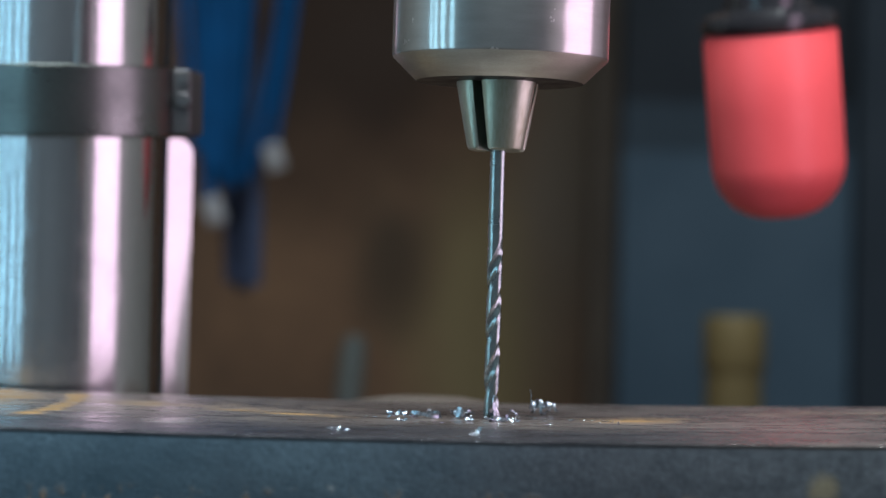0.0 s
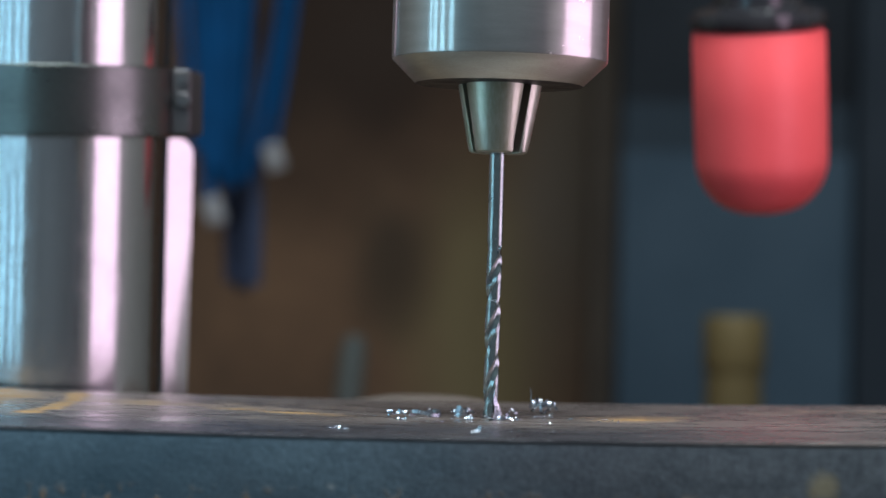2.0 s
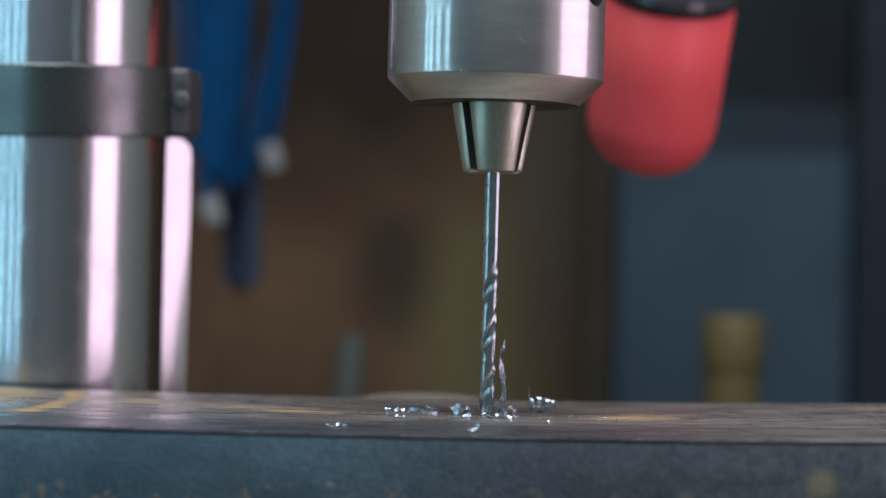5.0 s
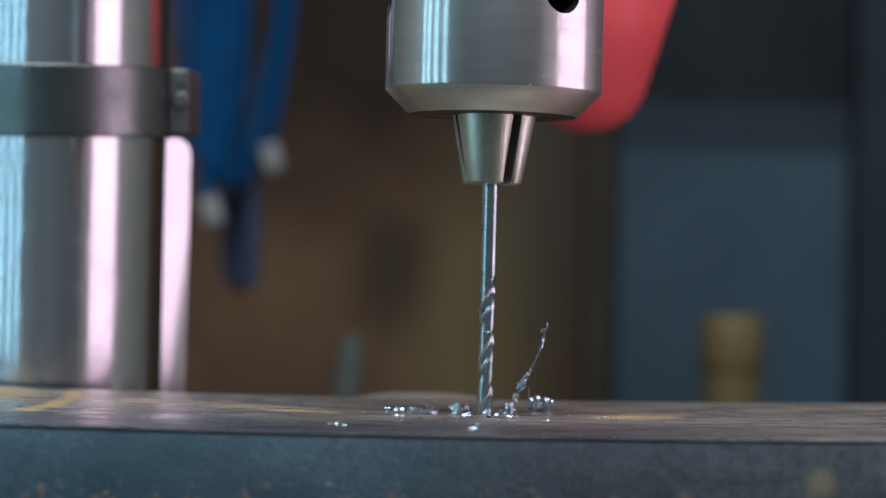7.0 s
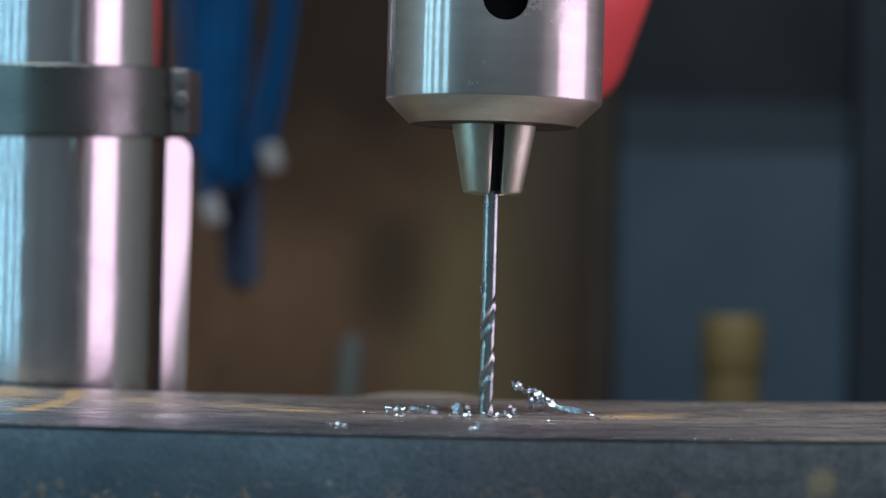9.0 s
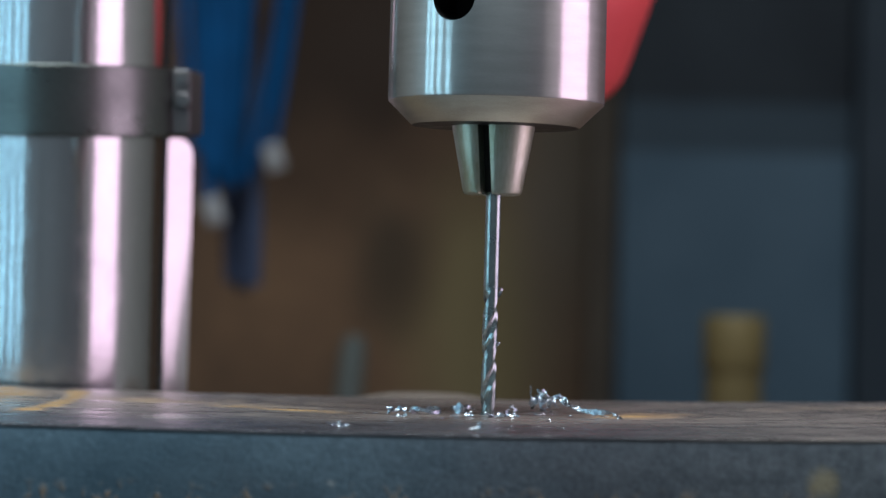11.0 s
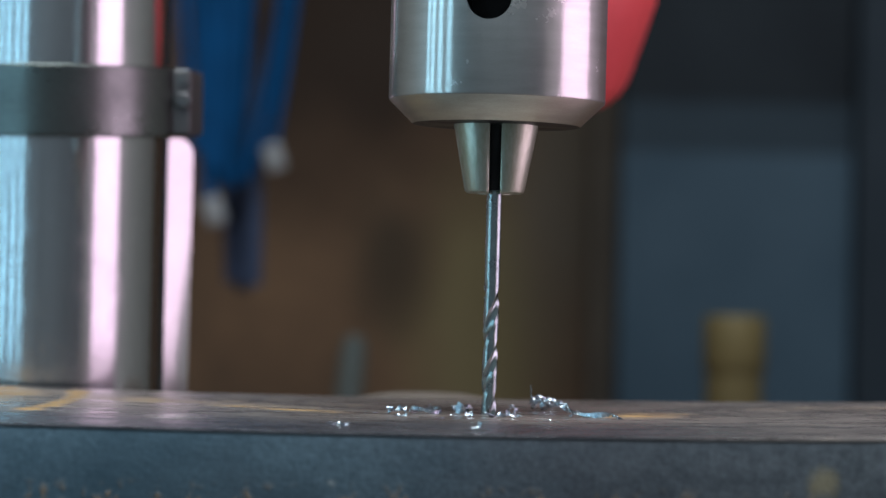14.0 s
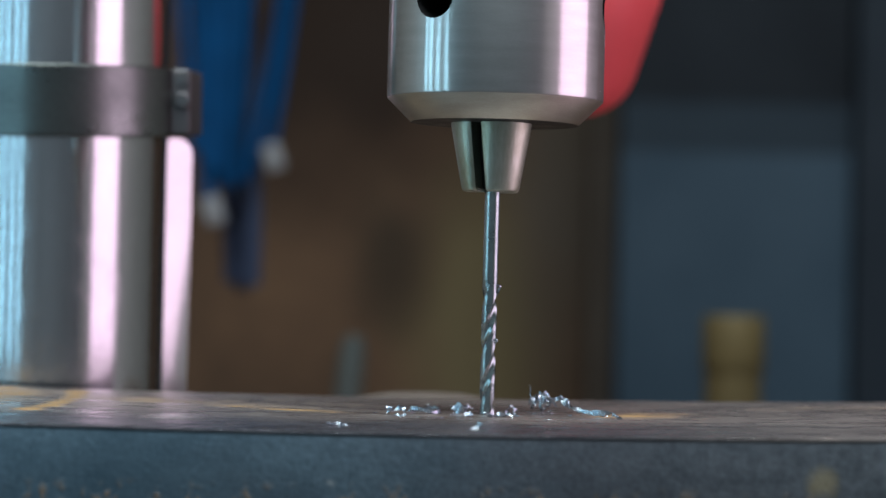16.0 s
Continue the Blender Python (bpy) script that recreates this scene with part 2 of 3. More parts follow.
    low = span(sep.outputs[2], -0.0085, -0.0120)
    specks = calc("MULTIPLY", low, span(noise_of(420, (1, 1, 0.8), 3), 0.55, 0.66))
    rust = calc("MAXIMUM", on_top, specks)
    tint = blend(span(calc("MULTIPLY_ADD", grain, 0.5, calc("MULTIPLY", broken, 0.5)), 0.40, 0.60), (0.105, 0.058, 0.024), (0.30, 0.175, 0.058))
    base = blend(calc("MULTIPLY", on_top, 0.92), base, tint)
    base = blend(calc("MULTIPLY", specks, 0.8), base, (0.13, 0.080, 0.038))
    # two pale smears on the front face
    for cx, cz, rr, tone in ((0.0568, -0.0072, 0.0040, (0.17, 0.145, 0.09)), (-0.029, -0.0088, 0.0014, (0.20, 0.22, 0.23))):
        d = calc("SQRT", calc("ADD", calc("POWER", calc("SUBTRACT", sep.outputs[0], cx), 2.0), calc("POWER", calc("SUBTRACT", sep.outputs[2], cz), 2.0)))
        smear = calc("MULTIPLY", span(calc("MULTIPLY_ADD", mottle, 0.003, d), rr + 0.001, rr * 0.45 + 0.001), calc("SUBTRACT", 1.0, top))
        base = blend(calc("MULTIPLY", smear, 0.7), base, tone)
    # front strip spots rubbed smoother, with reflected light put into their colour
    rubbed = 0.0
    for cx, cy, rx, ry in ((-0.0615, -0.031, 0.010, 0.014), (-0.080, -0.026, 0.008, 0.010), (0.040, -0.046, 0.006, 0.006)):
        d = calc("SQRT", calc("ADD", calc("POWER", calc("DIVIDE", calc("SUBTRACT", sep.outputs[0], cx), rx), 2.0), calc("POWER", calc("DIVIDE", calc("SUBTRACT", sep.outputs[1], cy), ry), 2.0)))
        rubbed = calc("MAXIMUM", rubbed, calc("SUBTRACT", 1.0, d))
    rubbed = calc("MULTIPLY", top, span(calc("MULTIPLY_ADD", streak, 1.6, calc("MULTIPLY_ADD", rubbed, 0.8, -1.0)), 0.12, 0.34))
    base = blend(calc("MULTIPLY", rubbed, 0.6), base, (0.27, 0.26, 0.25))
    L.new(base, b.inputs["Base Color"])
    rough = calc("ADD", calc("MULTIPLY", rust, 0.35), calc("MULTIPLY_ADD", span(broken, 0.36, 0.62), 0.24, 0.17))
    rough = calc("ADD", rough, calc("MULTIPLY_ADD", top, -0.30, 0.30))
    rough = calc("SUBTRACT", rough, calc("MULTIPLY", rubbed, 0.08))
    L.new(rough, b.inputs["Roughness"])
    L.new(calc("MULTIPLY_ADD", rust, -0.45, 0.5), b.inputs["Metallic"])
    bp = N.new("ShaderNodeBump")
    bp.inputs["Strength"].default_value, bp.inputs["Distance"].default_value = 0.62, 0.0005
    L.new(calc("ADD", calc("ADD", calc("MULTIPLY", calc("MULTIPLY_ADD", scratch, 0.35, mottle), calc("MULTIPLY_ADD", top, 0.75, 0.25)), calc("MULTIPLY", grain, calc("MULTIPLY_ADD", top, 0.25, 0.35))), calc("ADD", calc("MULTIPLY", rust, 0.4), calc("MULTIPLY", broken, calc("MULTIPLY_ADD", top, 0.8, 0.2)))), bp.inputs["Height"])
    L.new(bp.outputs[0], b.inputs["Normal"])
    return m


M_PLATE = plate_material()


# ---- mesh helpers ----
def mesh_of(name, bm, material, smooth=True):
    me = bpy.data.meshes.new(name)
    bmesh.ops.recalc_face_normals(bm, faces=bm.faces)
    bm.to_mesh(me)
    bm.free()
    me.materials.append(material)
    if smooth:
        me.polygons.foreach_set("use_smooth", [True] * len(me.polygons))
        me.set_sharp_from_angle(angle=radians(32))
    return me


def part(name, bm, material, parent=None, label="", at=None, smooth=True):
    ob = new(name, mesh_of(name, bm, material, smooth))
    if parent:
        ob.parent = parent
    if at is not None:
        ob.matrix_basis = at
    if label:
        ob["label"] = label
    return ob


def thing(name, label, category, at=None, group="", kind=""):
    ob = new(name)
    ob.empty_display_size = 0.01
    if at is not None:
        ob.matrix_basis = at
    return tagged(ob, label, category, group, kind)


def lathe(profile, seg=64, bm=None, centre=(0, 0)):
    """Turned body from (radius, z) pairs about the z axis; ends close where the radius is 0."""
    bm = bm or bmesh.new()
    rings = []
    for r, z in profile:
        if r <= 1e-7:
            rings.append([bm.verts.new((centre[0], centre[1], z))])
        else:
            rings.append([bm.verts.new((centre[0] + r * math.cos(2 * math.pi * i / seg), centre[1] + r * math.sin(2 * math.pi * i / seg), z)) for i in range(seg)])
    for a, b in zip(rings, rings[1:]):
        for i in range(seg):
            j = (i + 1) % seg
            va, vb = [a[i % len(a)], a[j % len(a)]], [b[j % len(b)], b[i % len(b)]]
            vs = list(dict.fromkeys(va + vb))
            if len(vs) > 2:
                bm.faces.new(vs)
    return bm


def box(x0, x1, y0, y1, z0, z1, bevel=0.0, seg=2):
    bm = bmesh.new()
    bmesh.ops.create_cube(bm, size=1, matrix=Matrix.Translation(((x0 + x1) / 2, (y0 + y1) / 2, (z0 + z1) / 2)) @ Matrix.Diagonal((x1 - x0, y1 - y0, z1 - z0, 1)))
    if bevel:
        bmesh.ops.bevel(bm, geom=bm.edges, offset=bevel, segments=seg, affect="EDGES", profile=0.6)
    return bm


def tube(points, radius, sides=10, bm=None, taper=None):
    """A round strand along points; taper gives the radius factor at 0..1."""
    bm = bm or bmesh.new()
    pts = [Vector(p) for p in points]
    rings = []
    side = Vector((0.31, 0.2, 0.93))
    for i, p in enumerate(pts):
        d = (pts[min(i + 1, len(pts) - 1)] - pts[max(i - 1, 0)]).normalized()
        u = (side - d * side.dot(d)).normalized()
        side = u
        v = d.cross(u)
        r = radius * (taper(i / (len(pts) - 1)) if taper else 1)
        rings.append([bm.verts.new(p + (u * math.cos(2 * math.pi * k / sides) + v * math.sin(2 * math.pi * k / sides)) * r) for k in range(sides)])
    for a, b in zip(rings, rings[1:]):
        for k in range(sides):
            bm.faces.new((a[k], a[(k + 1) % sides], b[(k + 1) % sides], b[k]))
    bm.faces.new(rings[0]), bm.faces.new(rings[-1])
    return bm


def ribbon(points, normals, width, thick, bm=None, taper=None):
    """A strip of metal along points, its width lying across the path and the given normals."""
    bm = bm or bmesh.new()
    pts = [Vector(p) for p in points]
    rings = []
    n = len(pts)
    for i, p in enumerate(pts):
        d = (pts[min(i + 1, n - 1)] - pts[max(i - 1, 0)]).normalized()
        nn = Vector(normals[i])
        nn = (nn - d * nn.dot(d)).normalized()
        s = d.cross(nn)
        w = width / 2 * (taper(i / (n - 1)) if taper else 1)
        rings.append([bm.verts.new(p + s * a * w + nn * c * thick / 2) for a, c in ((-1, -1), (1, -1), (1, 1), (-1, 1))])
    for a, b in zip(rings, rings[1:]):
        for k in range(4):
            bm.faces.new((a[k], a[(k + 1) % 4], b[(k + 1) % 4], b[k]))
    bm.faces.new(rings[0]), bm.faces.new(rings[-1])
    return bm


def scrap(length, width, seed, rough, turns=1.2, bm=None, arch=0.0):
    """A torn, twisted strip of swarf along x."""
    rnd = random.Random(seed)
    ph = [rnd.uniform(0, 6.28) for _ in range(8)]
    n = int(26 + 16 * turns)
    pts, nor = [], []
    for i in range(n):
        f = i / (n - 1)
        a = 2 * math.pi * turns * f + ph[0] + 0.8 * math.sin(4 * f + ph[1])
        rr = rough * (0.6 + 0.5 * math.sin(6.5 * f + ph[2]) ** 2)
        o = Vector((0.35 * math.cos(a + ph[3]), math.cos(a), math.sin(a)))
        mid = Vector((length * (f + 0.10 * math.sin(7 * f + ph[4])), rough * 0.8 * math.sin(5 * f + ph[5]), rough * 0.6 * math.sin(4 * f + ph[6]) + arch * math.sin(math.pi * f)))
        pts.append(mid + o * rr), nor.append((o + Vector((0.3, 0.2, 0.4)) * math.sin(9 * f + ph[7])).normalized())
    return ribbon(pts, nor, width, width * 0.14, bm, taper=lambda f: (0.35 + 0.65 * math.sin(math.pi * min(1, max(0, f))) ** 0.5) * (0.75 + 0.35 * math.sin(13 * f + ph[1])))


MM = 0.001
# ---- the room ----
def room():
    w = 0.05
    for name, b, m, lab in (
        ("floor", (-2.2, 2.2, -1.9, 2.3, -0.97, -0.92), M_FLOOR, "grey concrete workshop floor"),
        ("ceiling", (-2.2, 2.2, -1.9, 2.3, 1.75, 1.8), M_ROOM, "dingy plastered workshop ceiling"),
        ("wall_north", (-2.2, 2.2, 2.13, 2.18, -0.92, 1.75), M_BOARDS, "brown wooden workshop wall with soft dark and olive patches"),
        ("wall_south", (-2.2, 2.2, -1.9, -1.85, -0.92, 1.75), M_SOUTH, "unseen dark blue-grey wall, toned to dim reflections"),
        ("wall_west", (-2.2, -2.15, -1.85, 2.13, -0.92, 1.75), M_ROOM, "dingy plastered workshop wall"),
        ("wall_east", (2.15, 2.2, -1.85, 2.13, -0.92, 1.75), M_ROOM, "dingy plastered workshop wall"),
    ):
        tagged(part(name, box(*b), m, smooth=False), lab, "floor" if name == "floor" else "ceiling" if name == "ceiling" else "wall", kind="structure")


room()


# ---- drill press: column, collar, table ----
def column():
    x, y, r = -0.1133, 0.1302, 0.0325
    post = part("drill_press_column", lathe([(0, -0.92), (r, -0.92), (r, 0.60), (0, 0.60)], 96), M_CHROME, at=pose(x, y, 0))
    tagged(post, "bright ground steel drill press column with a black collar", "column")
    z0, z1, rc = 0.0623, 0.0795, 0.0373
    e = 0.0003
    col = part("collar", lathe([(r + 0.0001, z0), (rc - e, z0), (rc, z0 + e), (rc, z1 - e), (rc - e, z1), (r + 0.0001, z1), (r + 0.0001, z0)], 96), M_COLLAR, post, "blackened steel clamping collar", at=pose(0, 0, 0.0722, 3.2, -0.5, 0) @ pose(0, 0, -0.0709))
    part("lug", box(0.024, 0.0394, -0.013, 0.020, z0 + 0.0004, z1 - 0.0002, 0.0012, 3), M_LUG, col)
    bolt = lathe([(0, 0), (0.0020, 0), (0.0020, 0.0006), (0.0016, 0.0010), (0, 0.0010)], 24)
    part("bolt", bolt, M_LUG, col, "small clamping bolt", at=pose(0.0375, -0.0128, 0.0714, 90, 0, 0))
    part("bolt", lathe([(0, 0), (0.0014, 0), (0.0014, 0.0004), (0, 0.0006)], 24), M_LUG, col, "small clamping bolt", at=pose(0.0375, -0.0128, 0.0764, 90, 0, 0))
    # flat-faced guide bar standing behind the column
    bm = bmesh.new()
    n = 16
    hw, dep, bulge = 0.0051, 0.006, 0.00022
    sec = [(-hw + 2 * hw * i / n, -bulge * (1 - (2 * i / n - 1) ** 2)) for i in range(n + 1)] + [(hw, dep), (-hw, dep)]
    # the face turns a little towards its foot
    rings = []
    for h, tw in ((-0.92, 7.0), (-0.01, 7.0), (0.0, 6.4), (0.010, 5.0), (0.020, 3.2), (0.030, 1.5), (0.040, 0.4), (0.048, 0.0), (None, 0.0)):
        c, sn = math.cos(radians(tw)), math.sin(radians(tw))
        rings.append([bm.verts.new((a * c - b * sn, a * sn + b * c, 0.0652 - 0.8 * hw * (1 - math.sqrt(max(0, 1 - (a / hw) ** 2))) if h is None else h)) for a, b in sec])
    for lo, hi in zip(rings, rings[1:]):
        for i in range(len(sec)):
            j = (i + 1) % len(sec)
            bm.faces.new((lo[i], lo[j], hi[j], hi[i]))
    bm.faces.new(rings[0]), bm.faces.new(rings[-1])
    bar = part("guide_bar", bm, M_BAR, at=pose(-0.0812, 0.1568, 0, 0, 0, 34.6))
    tagged(bar, "polished flat steel guide bar beside the drill press column", "guide bar")


column()

moved_with_table = []


def table():
    bm = lathe([(0, -0.060), (0.09, -0.060), (0.130, -0.034), (0.133, -0.032), (0.133, -0.0225), (0.131, -0.0205), (0, -0.0205)], 96)
    t = part("drill_press_table", bm, M_CAST, at=pose(0.0, 0.0, 0))
    tagged(t, "round cast iron drill press table under the steel plate", "table")
    part("table_arm", box(-0.145, -0.05, 0.05, 0.115, -0.058, -0.036, 0.004), M_CAST, t)
    moved_with_table.append(t)
    c = part("clamp_block", lathe([(0, 0), (0.022, 0), (0.022, 0.020), (0.019, 0.0218), (0.010, 0.0232), (0, 0.0236)], 48), M_CAST, at=pose(-0.0140, 0.1329, -0.0240))
    tagged(c, "low rounded cast iron block behind the steel plate", "clamp block")
    moved_with_table.append(c)


table()


def dish(x):
    """Bows the plate to fit the camera's view: its ends stand higher than its middle."""
    return 0.1 * (x + 0.012) ** 2


def plate():
    """Thick steel plate with a drilled hole, its edges rubbed round."""
    x0, x1, y0, y1, z0, z1 = -0.150, 0.150, -0.0811, 0.0811, -0.0203, 0.0
    R, hole, seg = 0.0005, 0.00195, 192
    bm = bmesh.new()

    def loop(inset, z):
        # outer rectangle sampled so that it bridges to the hole
        pts = []
        per = [(x0, y0), (x1, y0), (x1, y1), (x0, y1)]
        q = seg // 4
        for k in range(4):
            a, b = per[k], per[(k + 1) % 4]
            for i in range(q):
                f = i / q
                x, y = a[0] + (b[0] - a[0]) * f, a[1] + (b[1] - a[1]) * f
                pts.append((min(max(x, x0 + inset), x1 - inset), min(max(y, y0 + inset), y1 - inset)))
        return [bm.verts.new((px, py, z)) for px, py in pts]

    def circ(r, z):
        return [bm.verts.new((r * math.cos(radians(225) + 2 * math.pi * i / seg), r * math.sin(radians(225) + 2 * math.pi * i / seg), z)) for i in range(seg)]

    def mid(f):
        # rings between the hole's surround and the rim
        a, b = circ(0.02, z1), loop(R + 0.0006, z1)
        out = [bm.verts.new(p.co.lerp(q.co, f)) for p, q in zip(a, b)]
        for v in a + b:
            bm.verts.remove(v)
        return out

    rings = [circ(hole, z0), circ(hole, z1 - 0.0003), circ(hole + 0.0003, z1), circ(0.02, z1)]
    rings += [mid(f) for f in (0.12, 0.3, 0.5, 0.7, 0.88)]
    rings += [loop(R + 0.0006, z1), loop(R, z1), loop(R * 0.3, z1 - R * 0.3), loop(0, z1 - R), loop(0, z0 + R), loop(R, z0)]
    rings.append(rings[0])
    for a, b in zip(rings, rings[1:]):
        for i in range(seg):
            j = (i + 1) % seg
            bm.faces.new((a[i], a[j], b[j], b[i]))
    for v in bm.verts:
        v.co.z += dish(v.co.x)
    p = part("steel_plate", bm, M_PLATE, at=pose(0, 0, 0))
    tagged(p, "thick dark mill-scaled steel plate with rust streaks being drilled", "steel plate")
    moved_with_table.append(p)


plate()

# ---- chuck and bit; the origin is the axis at the level of the plate when the clip begins ----
def chuck():
    c = thing("drill_chuck", "satin steel three-jaw drill chuck turning as it feeds down", "drill chuck")
    r = 0.0222
    body = lathe([(0.0, 0.0690), (0.0172, 0.0690), (r - 0.0001, 0.0738), (r, 0.0742), (r, 0.120), (0.020, 0.124), (0, 0.124)], 128)
    me = mesh_of("chuck_body", body, M_CHUCK)
    solid = new("solid", me)
    drills = bmesh.new()
    for k in range(3):
        a = radians(-90 + 120 * k)
        m = Matrix.Rotation(a, 4, "Z") @ pose(0.020, 0, 0.0931, 0, 90, 0)
        bmesh.ops.create_cone(drills, cap_ends=True, segments=40, radius1=0.0045, radius2=0.0045, depth=0.018, matrix=m)
    cutter = new("cutter", mesh_of("cutter", drills, M_SHADE))
    mod = solid.modifiers.new("holes", "BOOLEAN")
    mod.object, mod.operation, mod.solver = cutter, "DIFFERENCE", "EXACT"
    bored = bpy.data.meshes.new_from_object(solid.evaluated_get(bpy.context.evaluated_depsgraph_get()))
    bpy.data.objects.remove(solid), bpy.data.objects.remove(cutter)
    bored.materials.clear()
    for m in (M_CHUCK, M_BEVEL, M_SHADE):
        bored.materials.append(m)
    # underside and key holes turn black: shade put into the colour
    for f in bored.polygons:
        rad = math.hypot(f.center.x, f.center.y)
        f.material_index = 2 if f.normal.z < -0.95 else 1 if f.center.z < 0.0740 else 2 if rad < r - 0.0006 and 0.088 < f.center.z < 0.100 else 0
    bored.set_sharp_from_angle(angle=radians(32))
    ob = new("chuck_body", bored)
    ob.parent = c
    ob["label"] = "satin turned steel chuck body with key holes"
    part("spindle", lathe([(0, 0.124), (0.010, 0.124), (0.010, 0.30), (0, 0.30)], 32), M_ROD, c, "plain steel spindle")
    # jaws: tapered, each with a rounded back, split by three gaps
    gap = 0.00115
    for k in range(3):
        a0 = radians(-85 + 60 + 120 * k)
        bm = bmesh.new()
        rings = []
        for z, rr in ((0.0700, 0.00898), (0.0685, 0.00888), (0.0560, 0.00645), (0.0553, 0.00618), (0.0550, 0.0057)):
            n = 16
            pts = []
            for i in range(n + 1):
                th = radians(-58 + 116 * i / n)
                rad = rr * (1 - 0.20 * (th / radians(60)) ** 2)
                x, y = rad * math.cos(th), rad * math.sin(th)
                # cut back to the gap's side faces
                lim = (x * math.tan(radians(60))) - gap / math.cos(radians(60))
                y = max(-lim, min(lim, y)) if lim > 0 else 0
                pts.append((x, y))
            pts.append((0.00135, 0.0))
            rings.append([bm.verts.new((math.cos(a0) * x - math.sin(a0) * y, math.sin(a0) * x + math.cos(a0) * y, z)) for x, y in pts])
        for a, b in zip(rings, rings[1:]):
            for i in range(len(a)):
                j = (i + 1) % len(a)
                bm.faces.new((a[i], a[j], b[j], b[i]))
        bm.faces.new(rings[0]), bm.faces.new(rings[-1])
        part("jaw", bm, M_JAW, c, "tapered worn steel jaw")
    # added core, coloured black to put shade between the jaws
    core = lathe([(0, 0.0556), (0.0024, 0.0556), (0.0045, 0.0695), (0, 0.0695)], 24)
    part("jaw_gap_shade", core, M_SHADE, c, "dark core standing in for shade between the jaws")
    return c


BIT_PHASE = 0.78


def drill_bit():
    d = thing("drill_bit", "bright slender twist drill bit held in the chuck", "drill bit")
    r = 0.00158
    part("shank", lathe([(0, 0.0700), (r, 0.0700), (r, 0.0370), (0, 0.0370)], 32), M_BIT, d, "smooth round shank")
    bm = bmesh.new()
    n, z_top, z_bot, pitch, steps = 60, 0.0372, -0.0130, 0.0211, 200
    rings = []
    for k in range(steps + 1):
        z = z_top + (z_bot - z_top) * k / steps
        fade = min(1.0, (z_top - z) / 0.005)
        tip = min(1.0, (z - z_bot) / 0.0009 + 0.05)
        tw = BIT_PHASE - 2 * math.pi * (z_top - z) / pitch
        ring = []
        for i in range(n):
            th = 2 * math.pi * i / n
            u = ((th + math.pi / 2) % math.pi - math.pi / 2) / radians(42)
            cut = 0.40 * max(0.0, 1 - u * u) ** 0.8
            relief = 0.04 if 1.0 < u < 1.6 else 0.0
            rad = r * (1 - fade * (cut + relief)) * tip
            ring.append(bm.verts.new((rad * math.cos(th + tw), rad * math.sin(th + tw), z)))
        rings.append(ring)
    for a, b in zip(rings, rings[1:]):
        for i in range(n):
            j = (i + 1) % n
            bm.faces.new((a[i], a[j], b[j], b[i]))
    bm.faces.new(rings[0]), bm.faces.new(rings[-1])
    part("fluted_body", bm, M_BIT, d, "spiral fluted cutting length")
    # two scraps of swarf that cling to the turning bit
    for z, al, seed, size in ((0.0340, 240, 5, 0.0030), (0.0235, 210, 9, 0.0016)):
        a = radians(al - 90)
        part("clinging_chip", scrap(size, 0.0006, seed, 0.0005), M_CHIP, d, "bright scrap of swarf stuck to the bit", at=Matrix.Translation((math.cos(a) * (r + 0.0001), math.sin(a) * (r + 0.0001), z)) @ pose(0, 0, 0, 0, -75, 0))
    return d


CHUCK = chuck()
BIT = drill_bit()


# ---- feed lever ----
def lever():
    h = thing("feed_lever", "red plastic grip on a drill press feed lever", "feed lever")
    K = 1.224
    r = 0.0156
    prof = [(0, 0)]
    for i in range(1, 11):
        a = math.pi / 2 * i / 10
        prof.append((0.0035 + (r - 0.0035) * math.sin(a), 0.0130 * (1 - math.cos(a))))
    prof += [(r + 0.0001, 0.025), (r, 0.0422), (r - 0.0006, 0.0432), (0, 0.0432)]
    part("grip", lathe([(a * K, b * K) for a, b in prof], 64), M_RED, h, "red plastic grip with a rounded end")
    part("ferrule", lathe([(a * K, b * K) for a, b in [(0, 0.0432), (0.0145, 0.0432), (0.0158, 0.0442), (0.0161, 0.0457), (0.0152, 0.0475), (0.0105, 0.0489), (0.0095, 0.054), (0, 0.054)]], 64), M_BLACK, h, "glossy black ferrule")
    part("lever_rod", lathe([(0, 0.0605), (0.007, 0.0605), (0.007, 0.22), (0, 0.22)], 24), M_ROD, h, "dark steel rod")
    return h


LEVER = lever()


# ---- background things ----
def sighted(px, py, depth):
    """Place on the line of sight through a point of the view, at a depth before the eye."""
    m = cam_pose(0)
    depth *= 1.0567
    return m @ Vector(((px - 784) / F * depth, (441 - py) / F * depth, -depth))


